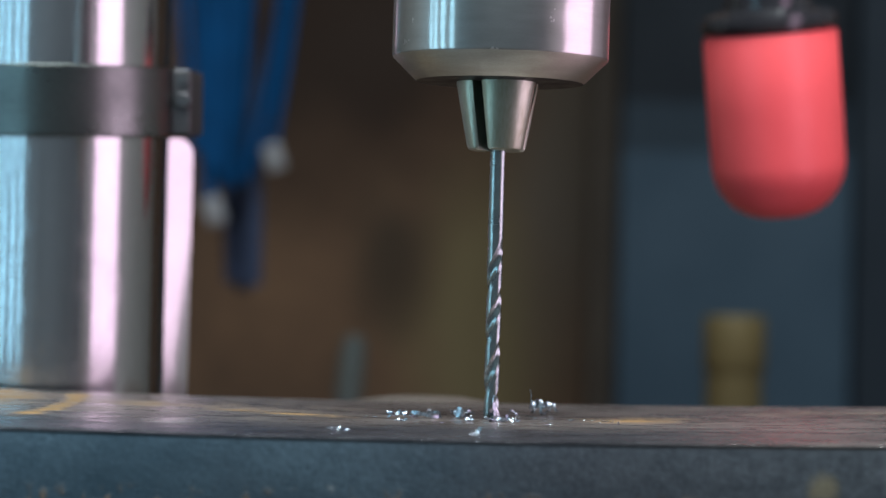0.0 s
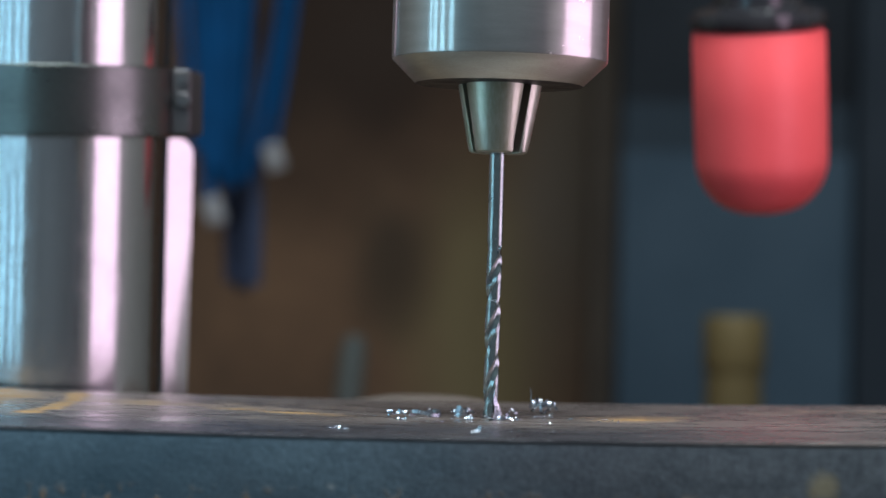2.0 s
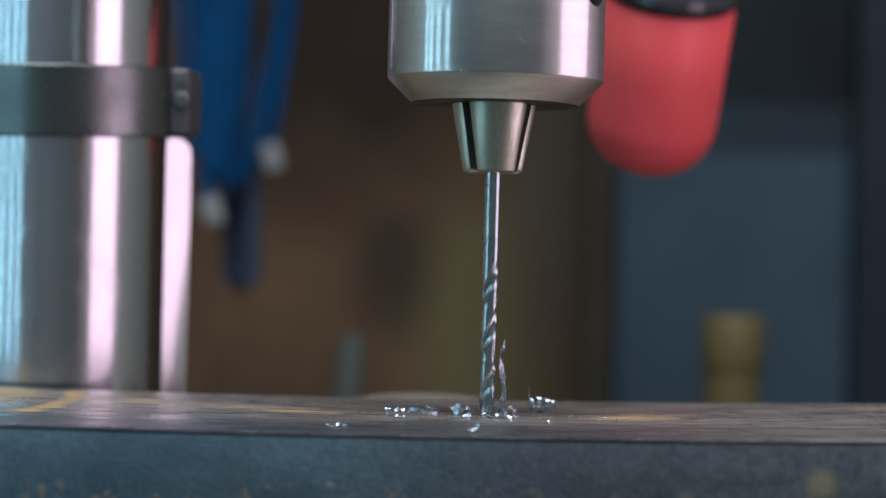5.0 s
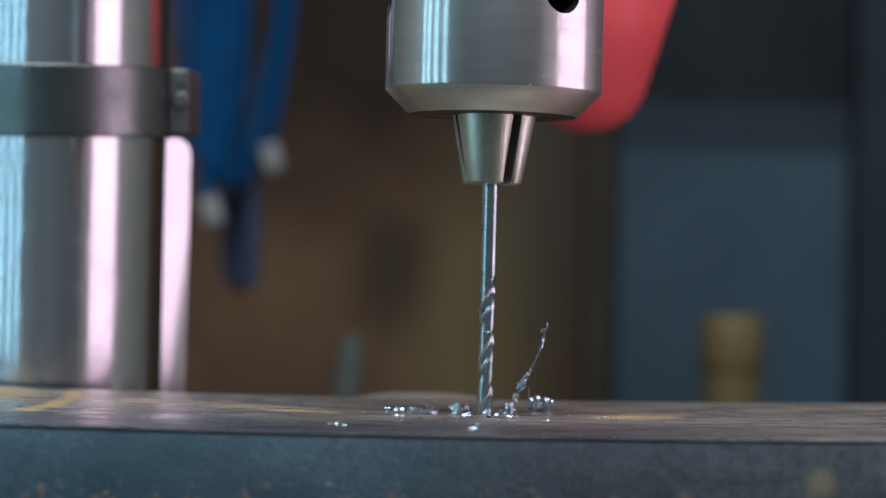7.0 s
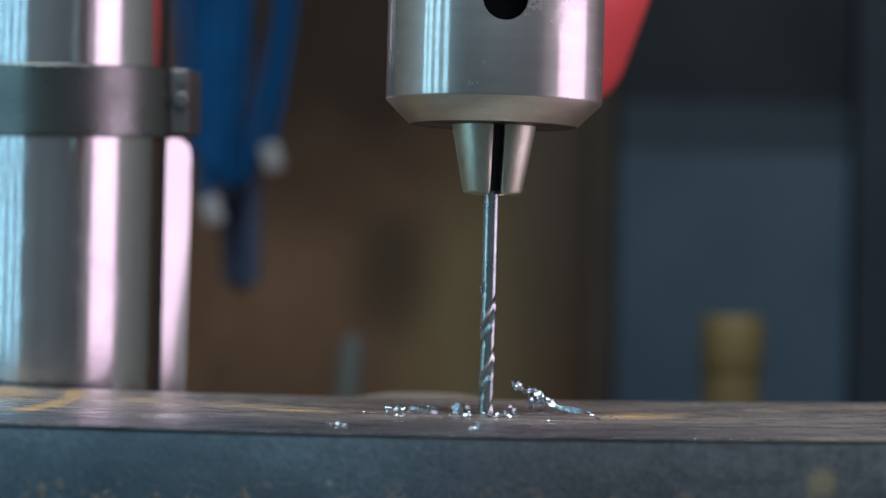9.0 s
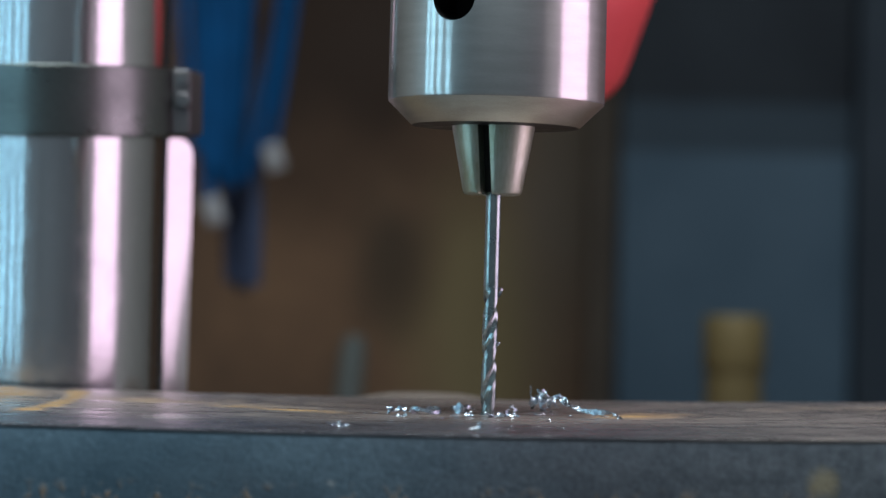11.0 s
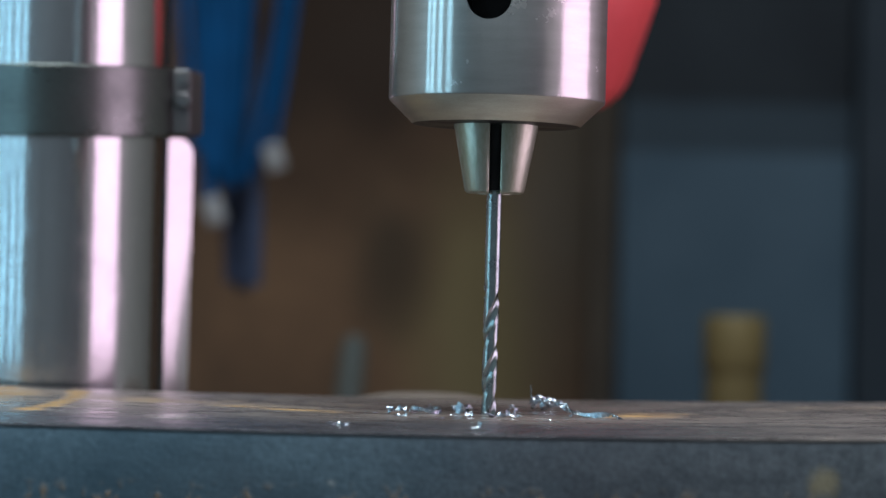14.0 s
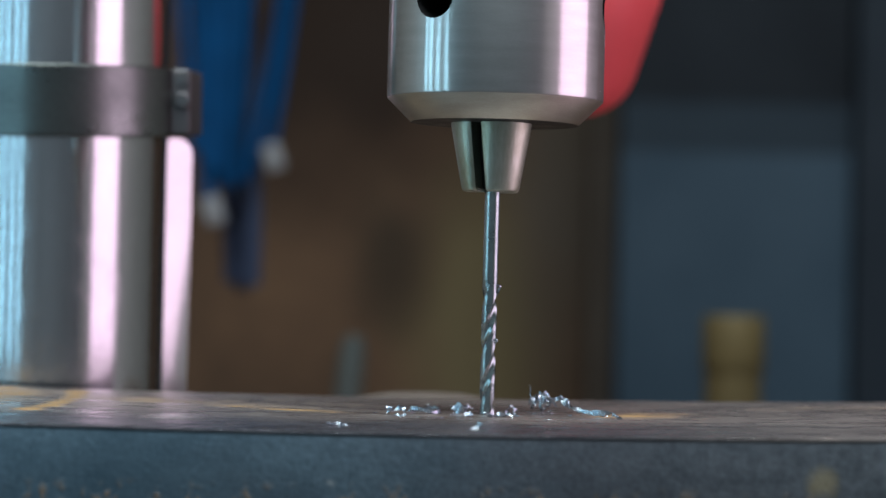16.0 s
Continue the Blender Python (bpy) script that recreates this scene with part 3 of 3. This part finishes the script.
def background():
    # blue-grey cabinet; fading light is put into its band and upper part as colour
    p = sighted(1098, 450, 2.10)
    cab = thing("machine_cabinet", "blue-grey painted steel machine cabinet, upper part darkened for fading light", "cabinet", at=pose(p.x, p.y, -0.92))
    part("cabinet_body", box(0, 0.192, 0, 0.28, 0, 1.070, 0.001), M_CABINET, cab)
    part("dim_cabinet_band", box(0.0, 0.192, 0.0006, 0.28, 1.0701, 1.1120), M_BAND, cab, "cabinet band darkened halfway for fading light")
    part("dim_cabinet_top", box(0.0, 0.192, 0.0012, 0.28, 1.1121, 1.60, 0.001), M_DARK, cab, "cabinet top darkened for fading light")
    # added block that puts in the darkening towards the cabinet's right
    locker = thing("dark_right_block", "added dark navy block for the darkening right of the cabinet", "locker", at=pose(p.x + 0.195, p.y - 0.01, -0.92))
    part("block_body", box(0, 0.45, 0, 0.30, 0.06, 1.80, 0.006), M_NIGHT, locker)
    part("plinth", box(0.02, 0.43, 0.02, 0.28, 0, 0.06), M_DARK, locker)
    # added dark strip in place of the cabinet's shaded side
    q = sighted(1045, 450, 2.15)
    post = part("shaded_side_strip", box(q.x, q.x + 0.030, q.y, q.y + 0.06, -0.92, 1.75, 0.004), M_SHADED_SIDE)
    tagged(post, "dark strip standing in for the cabinet's shaded side", "post")
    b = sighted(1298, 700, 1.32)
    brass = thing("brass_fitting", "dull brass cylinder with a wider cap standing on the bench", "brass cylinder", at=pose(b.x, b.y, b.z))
    part("barrel", lathe([(0, -0.12), (0.0149, -0.12), (0.0149, 0.0122), (0, 0.0122)], 40), M_BRASS, brass)
    part("cap", lathe([(0, 0.0125), (0.0156, 0.0125), (0.0163, 0.0145), (0.0163, 0.039), (0.0150, 0.0418), (0, 0.0418)], 40), M_BRASS, brass)
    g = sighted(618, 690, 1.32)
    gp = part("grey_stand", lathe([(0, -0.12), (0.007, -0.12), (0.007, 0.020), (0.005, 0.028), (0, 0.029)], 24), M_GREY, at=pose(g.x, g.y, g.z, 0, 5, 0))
    tagged(gp, "small grey metal peg standing behind the plate", "peg")
    # a bench to stand them on
    z = min(b.z, g.z) - 0.12
    bench = part("workbench", box(-0.6, 0.6, 0.53, 1.06, z - 0.04, z, 0.004), M_WOOD)
    tagged(bench, "brown wooden workbench behind the drill press", "workbench")
    for x in (-0.55, 0.49):
        for y in (0.56, 0.97):
            part("leg", box(x, x + 0.06, y, y + 0.06, -0.92, z - 0.04, 0.003), M_WOOD, bench)
    # hanging bundle of blue cables
    for i, (x_top, x_mid, x_bot, yb, rad) in enumerate(((322, 318, 352, 270, 0.0022), (345, 350, 372, 362, 0.0026), (380, 370, 376, 300, 0.0048), (408, 398, 390, 325, 0.0052), (432, 420, 402, 330, 0.0046), (449, 434, 415, 315, 0.0024), (506, 490, 432, 320, 0.0030), (526, 510, 478, 268, 0.0028), (425, 455, 445, 505, 0.0044), (405, 405, 415, 500, 0.0044), (415, 430, 430, 515, 0.0040))):
        pts = []
        for k in range(25):
            f = k / 24
            x = x_top * (1 - f) ** 2 + 2 * x_mid * f * (1 - f) + x_bot * f * f
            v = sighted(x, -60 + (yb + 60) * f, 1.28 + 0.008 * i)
            pts.append(v)
        pts = [Vector((pts[0].x, pts[0].y, 1.75))] + pts
        tagged(part("blue_cable", tube(pts, rad * 1.22, 12), M_BLUE_SHADED if yb > 400 else M_BLUE), "navy cable hanging low, shade put into its colour" if yb > 400 else "blue cable hanging in a bundle behind the column", "cable", "hanging blue cables")
        if i in (1, 7):
            e = pts[-1]
            plug = part("cable_plug", box(-0.0052, 0.0052, -0.004, 0.004, -0.014, 0.001, 0.0018), M_WHITE, at=pose(e.x, e.y, e.z + 0.003, 0, -18, 0))
            tagged(plug, "white plastic plug at the end of a blue cable", "plug", "cable plugs")


background()


# ---- swarf ----
def curl(turns, radius, length, width, seed, wander, radius2, bm=None):
    """A fine coil of swarf lying along x."""
    n = int(20 * turns)
    pts, nor = [], []
    for i in range(n):
        f = i / (n - 1)
        a = 2 * math.pi * turns * (f + 0.06 * math.sin(8 * f + seed))
        rr = (radius + (radius2 - radius) * f) * (1 + 0.22 * math.sin(9 * f + seed))
        o = Vector((0.25 * math.sin(a), math.cos(a), math.sin(a)))
        pts.append(Vector((length * f, wander * math.sin(5 * f + seed), wander * math.sin(3.1 * f) ** 2)) + o * rr), nor.append(o)
    return ribbon(pts, nor, width, width * 0.25, bm, taper=lambda f: min(1, 0.3 + 4 * f, 0.3 + 4 * (1 - f)))


def on_plate(px, py):
    m = cam_pose(0)
    v = m.to_3x3() @ Vector(((px - 784) / F, (441 - py) / F, -1))
    return Vector(EYE) + v * (-EYE[2] / v.z)


def settle(bm, px, py, rz, label):
    ob = part("metal_chip", bm, M_CHIP)
    low = min(x.co.z for x in ob.data.vertices)
    p = on_plate(px, py)
    ob.matrix_basis = pose(p.x, p.y, -low + 0.00002 + dish(p.x), 0, 0, rz)
    tagged(ob, label, "metal chip", "chips on the plate")
    moved_with_table.append(ob)


def swarf():
    curled = "bright curled steel chip lying on the plate"
    # start x, y; length, width, unevenness, turns, heading
    for i, (px, py, ln, wd, ro, tu, rz) in enumerate(((682, 741, 0.0042, 0.0015, 0.00055, 1.6, -12), (697, 746, 0.0026, 0.0008, 0.00030, 0.8, -5), (797, 741, 0.0040, 0.0022, 0.00060, 1.0, 18), (820, 737, 0.0026, 0.0019, 0.00055, 1.1, 60),
                                                      (822, 746, 0.0018, 0.0012, 0.00035, 0.7, 10), (884, 748, 0.0030, 0.0010, 0.00045, 1.2, -8), (896, 741, 0.0022, 0.0008, 0.00055, 1.1, 15), (576, 762, 0.0038, 0.0007, 0.00035, 0.9, -4),
                                                      (757, 727, 0.0006, 0.0005, 0.00012, 0.4, 30), (660, 740, 0.0008, 0.0004, 0.00012, 0.4, 0), (908, 737, 0.0007, 0.0005, 0.00015, 0.4, 0), (1062, 748, 0.0016, 0.0005, 0.00008, 0.3, 5), (858, 747, 0.0032, 0.0009, 0.00040, 1.3, 5))):
        settle(scrap(ln, wd, 20 + i, ro, tu), px, py, rz, curled)
    # a flat open loop
    pts, nor = [], []
    for k in range(40):
        a = radians(-160 + 325 * k / 39)
        pts.append(Vector((0.0032 * math.cos(a), 0.0022 * math.sin(a), 0.0004 + 0.0004 * math.sin(2 * a))))
        nor.append(Vector((math.cos(a), math.sin(a), 0.2)))
    settle(ribbon(pts, nor, 0.0007, 0.00014), 752, 740, 0, "thin steel chip bent into an open loop")
    # the larger tangle with a wisp that stands up
    bm = curl(3.3, 0.00120, 0.0050, 0.00085, 6, 0.0007, 0.0008)
    scrap(0.0058, 0.0006, 58, 0.0010, 2.2, bm)
    tube([(0.0004, 0, 0.0004), (0.0001, 0.0002, 0.0018), (0.0002, 0.0001, 0.0028), (0.0000, 0, 0.0037)], 0.00014, 6, bm, taper=lambda f: 1 - 0.4 * f)
    settle(bm, 938, 736, 4, "tangled bright steel chip with an upright wisp")
    # a small bent chip near the front edge
    settle(ribbon([Vector((0.0, 0, 0.0002)), Vector((0.0008, 0, 0.0003)), Vector((0.0015, 0.0001, 0.0005)), Vector((0.0019, 0.0001, 0.0014))], [Vector((0, -0.6, 1))] * 4, 0.0007, 0.00012, taper=lambda f: 0.6 + 0.5 * f), 832, 770, 10, "small bent steel chip lying on the plate")


swarf()


def fine_swarf():
    """Grains and slivers scattered round the hole."""
    rnd = random.Random(41)
    bm = bmesh.new()
    for k in range(46):
        x, y = rnd.gauss(0.001, 0.011), rnd.gauss(-0.003, 0.009)
        if math.hypot(x, y) < 0.0026:
            continue
        seen = set(bm.verts)
        scrap(rnd.uniform(0.0003, 0.0013), rnd.uniform(0.00018, 0.00042), 300 + k, rnd.uniform(0.00006, 0.0002), rnd.uniform(0.2, 0.7), bm)
        own = [v for v in bm.verts if v not in seen]
        bmesh.ops.rotate(bm, verts=own, cent=(0, 0, 0), matrix=Matrix.Rotation(rnd.uniform(0, 6.28), 3, "Z"))
        low = min(v.co.z for v in own)
        bmesh.ops.translate(bm, verts=own, vec=(x, y, dish(x) - low + 0.00001))
    ob = tagged(part("fine_swarf", bm, M_CHIP), "fine bright steel grains scattered round the drilled hole", "swarf", kind="stuff")
    moved_with_table.append(ob)


fine_swarf()


def long_chip():
    """The long twisted chip that climbs out of the hole, leans over and falls; its foot is the origin."""
    n = 90
    pts, nor = [], []
    for i in range(n):
        f = i / (n - 1)
        spine = Vector((0.0013 * math.sin(f * 3.3) + 0.0004 * math.sin(9 * f), 0.0005 * math.sin(9 * f), 0.0212 * f))
        a = 2 * math.pi * (3.2 * f + 0.6 * math.sin(5 * f))
        rr = 0.00030 * (1 + 0.5 * math.sin(11 * f + 1)) * (1.25 - 0.6 * f)
        if f > 0.93:
            g = (f - 0.93) / 0.07
            spine += Vector((-0.0005 * math.sin(6.0 * g), 0, -0.0008 * (1 - math.cos(6.0 * g))))
        o = Vector((math.cos(a), math.sin(a), 0))
        pts.append(spine + o * rr), nor.append(o)
    bm = ribbon(pts, nor, 0.0013, 0.00016, taper=lambda f: max(0.16, (1.55 - 1.08 * f if f < 0.90 else 0.42) * (0.84 + 0.30 * math.cos(17 * f + 0.6) + 0.10 * math.sin(61 * f))))
    # torn fringe along the lower half
    for side, seed in ((1, 3.0), (-1, 8.0)):
        p2 = [p + nor[k] * 0.00022 + Vector((0.00042 * side * (1 - k / 60) * math.cos(k * 0.9 + seed), 0.00030 * math.sin(k * 1.3 + seed), 0)) for k, p in enumerate(pts[:56])]
        ribbon(p2, [nor[k] + Vector((0.5 * math.sin(k * 1.1 + seed), 0.5 * math.cos(k * 0.8), 0.3)) for k in range(56)], 0.00055, 0.00012, bm, taper=lambda f: 0.45 + 0.55 * abs(math.sin(21 * f + seed)))
    ob = part("long_metal_chip", bm, M_CHIP)
    return tagged(ob, "long twisted bright steel chip springing from the hole", "metal chip", "chips on the plate")


LONG_CHIP = long_chip()


def broad_chip():
    """The broad pointed strip that the bit pushes up beside itself; its foot is the origin."""
    n = 40
    pts, nor = [], []
    for i in range(n):
        f = i / (n - 1)
        pts.append(Vector((0.0005 - 0.0010 * f ** 1.5 + 0.00012 * math.sin(13 * f), 0.0003 * math.sin(6 * f), 0.0112 * f)))
        a = radians(-52 + 25 * f + 22 * math.sin(7 * f))
        nor.append(Vector((math.cos(a), math.sin(a), 0.15 * math.sin(9 * f))))
    bm = ribbon(pts, nor, 0.0029, 0.00018, taper=lambda f: max(0.06, 1.05 * (1 - f) ** 0.7 + 0.10 * math.sin(15 * f) * (1 - f)))
    # a torn fold along its outer edge
    pts2 = [p + Vector((0.0007 * (1 - k / (n - 1)), -0.0003, 0)) for k, p in enumerate(pts[:26])]
    ribbon(pts2, [Vector((0.8, -0.6, 0.1 * math.sin(k))) for k in range(26)], 0.0010, 0.00016, bm, taper=lambda f: max(0.1, 1 - f + 0.15 * math.sin(17 * f)))
    ob = part("broad_metal_chip", bm, M_CHIP)
    return tagged(ob, "broad pointed bright steel chip standing beside the drill bit", "metal chip", "chips on the plate")


BROAD_CHIP = broad_chip()

# ---- everything that moves ----
TABLE_RISE = [(0, 0), (1.5, 0), (2, 0.25), (3, 0.45), (3.6, 0.6), (4.2, 0.62), (5.3, 0.70), (6.5, 0.76), (7.5, 0.85), (9, 0.88), (11.5, 0.88), (12.2, 0.95), (16, 0.95)]
#            t   degrees
SPIN = [(0, -44), (1.5, -158), (2.5, -233.5), (3.0, -272), (3.5, -309), (4, -346), (5.3, -439), (6.5, -525), (9, -716.5), (12.5, -976.5), (14, -1086.5), (14.5, -1123), (16, -1236)]
#            t   dx mm   dz mm
FEED = [(0, 0, 0), (0.5, 0, -0.1), (1, 0, -0.25), (1.5, -0.05, -0.4), (2, -0.1, -0.5), (2.5, -0.15, -1.0), (3, -0.2, -1.7), (3.5, -0.25, -2.1), (4, -0.35, -2.95), (5.2, -0.6, -4.8), (6.5, -0.82, -6.1), (7, -0.9, -6.9),
        (7.5, -0.9, -7.6), (8, -0.85, -8.3), (8.5, -0.8, -8.8), (9, -0.75, -8.95), (10.2, -0.68, -9.1), (11.5, -0.6, -9.1), (12.5, -0.6, -8.95), (13.5, -0.55, -8.9), (14.5, -0.55, -8.75), (15.3, -0.6, -8.6), (16, -0.75, -8.5)]


#            t    x     y     z     lean  turn yaw
LONG_ROWS = [(0, 2.2, -1.8, -21.5, -1, 200, 0), (2.4, 2.2, -1.8, -20.5, -1, 200, 0), (3.0, 2.5, -1.8, -18.0, -1, 215, 0), (3.5, 2.7, -1.8, -15.0, -2, 205, 0), (4.2, 2.7, -1.8, -11.5, -1, 185, 0), (4.8, 2.6, -1.8, -6.4, 1, 130, 0), (5.4, 2.5, -1.4, -2.4, 4, 60, 0), (6.3, 2.4, -0.8, 1.0, 9, 0, 0),
             (6.7, 2.5, -0.8, 1.0, 17, 0, 0), (7.0, 2.5, -0.8, 1.0, 26, 0, 0), (7.3, 2.5, -0.8, 1.0, 36, 0, 0), (7.6, 2.5, -0.8, 1.0, 46, 0, 0), (8.0, 2.7, -1.0, 1.1, 62, 0, 0), (8.2, 2.7, -1.4, 1.3, 70, 0, 0), (8.4, 2.9, -2.0, 2.0, 82, 0, -4), (8.5, 3.1, -3.0, 2.3, 89, 12, -9),
             (8.6, 3.0, -6.0, 3.0, 94, 30, -20), (8.7, 3.1, -11.0, 4.7, 99.5, 48, -31), (8.8, 3.6, -11.0, 5.9, 103, 62, -32), (9.0, 4.6, -9.0, 7.2, 106.6, 80, -32), (9.2, 5.1, -8.0, 8.0, 108.6, 80, -32), (10.2, 8.0, -5.0, 6.5, 104.4, 80, -34), (11.3, 9.9, -1.6, 5.3, 101.2, 80, -38), (12.0, 10.0, -1.6, 5.2, 100.9, 80, -40),
             (13.5, 9.8, -1.6, 4.1, 97.9, 80, -40), (15.0, 10.2, -1.6, 3.4, 96, 80, -40), (16, 10.2, -1.6, 5.0, 100.3, 80, -40)]


#             t   x    y     z   lean turn
BROAD_ROWS = [(0, 1.5, -2.0, -6.2, -2, 0), (1.5, 1.5, -2.0, -5.8, -2, 0), (2.5, 1.9, -2.0, -4.4, -2, 0), (3.0, 1.9, -2.0, -3.2, -3, 0), (3.5, 2.0, -2.0, -0.8, -3, 5), (4.0, 2.1, -2.0, 0.4, -2, 15), (4.2, 2.2, -2.0, 0.6, -1, 20), (4.8, 2.3, -1.9, -2.0, 4, 35),
              (5.6, 2.2, -1.7, -6.0, 8, 50), (6.3, 2.2, -1.6, -8.2, 12, 60), (8.0, 2.2, -1.6, -8.4, 16, 60), (16, 2.2, -1.6, -8.4, 16, 60)]


def motions():
    for ob in moved_with_table:
        base = ob.matrix_basis.copy()
        walk(ob, [(t, pose(0, 0, dz * MM, 0, -0.15 * dz, 0) @ base) for t, dz in TABLE_RISE])
    times = [round(0.4 * i, 2) for i in range(41)]
    ft, fx, fz = zip(*FEED)
    st, sa = zip(*SPIN)
    rows = []
    for t in times:
        rows.append((t, pose((float(np.interp(t, ft, fx)) + 0.22) * MM, 0, float(np.interp(t, ft, fz)) * MM) @ pose(0, 0, 0, 0, 0.32, 0) @ pose(0, 0, 0, 0, 0, float(np.interp(t, st, sa)))))
    walk(CHUCK, rows)
    walk(BIT, rows)
    chip_rows = []
    for t, x, y, z, lean, turn, yaw in LONG_ROWS:
        chip_rows.append((t, pose(x * MM, y * MM, z * MM, 0, 0, yaw) @ pose(0, 0, 0, 0, lean, 0) @ pose(0, 0, 0, 0, 0, turn)))
    walk(LONG_CHIP, chip_rows)
    walk(BROAD_CHIP, [(t, pose(x * MM, y * MM, z * MM) @ pose(0, 0, 0, 0, lean, 0) @ pose(0, 0, 0, 0, 0, turn)) for t, x, y, z, lean, turn in BROAD_ROWS])
    lev = [(0, 1384, 383, 4.7), (0.5, 1378, 381, 4.0), (1, 1372, 380, 3.6), (1.5, 1363, 379, 3.2), (2, 1352, 377, 2.5), (2.5, 1336, 373, 1.7), (3, 1310, 365, 0.5), (3.5, 1275, 355, -0.8), (4.0, 1238, 344, -2.2), (4.6, 1185, 320, -5),
           (5.3, 1125, 288, -8.5), (6, 1076, 256, -12), (6.5, 1046, 238, -14), (7, 1016, 220, -16.5), (7.5, 993, 208, -17.5), (8, 985, 189, -18.2), (9, 976, 176, -19.0), (10.2, 978, 176, -18.9), (12.5, 982, 180, -18.5), (14, 986, 186, -18.2), (16, 995, 193, -17.5)]
    walk(LEVER, [(t, lever_pose(x, y, a)) for t, x, y, a in lev])


def lever_pose(x, y, a):
    g = min(1, (1384 - x) / 120)
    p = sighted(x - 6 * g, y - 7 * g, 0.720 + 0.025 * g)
    lean = 8 + 18 * min(1, (1384 - x) / 250)
    return Matrix.Translation(p) @ Matrix.Rotation(radians(-1.25 - a), 4, "Y") @ Matrix.Rotation(radians(lean), 4, "X")


motions()
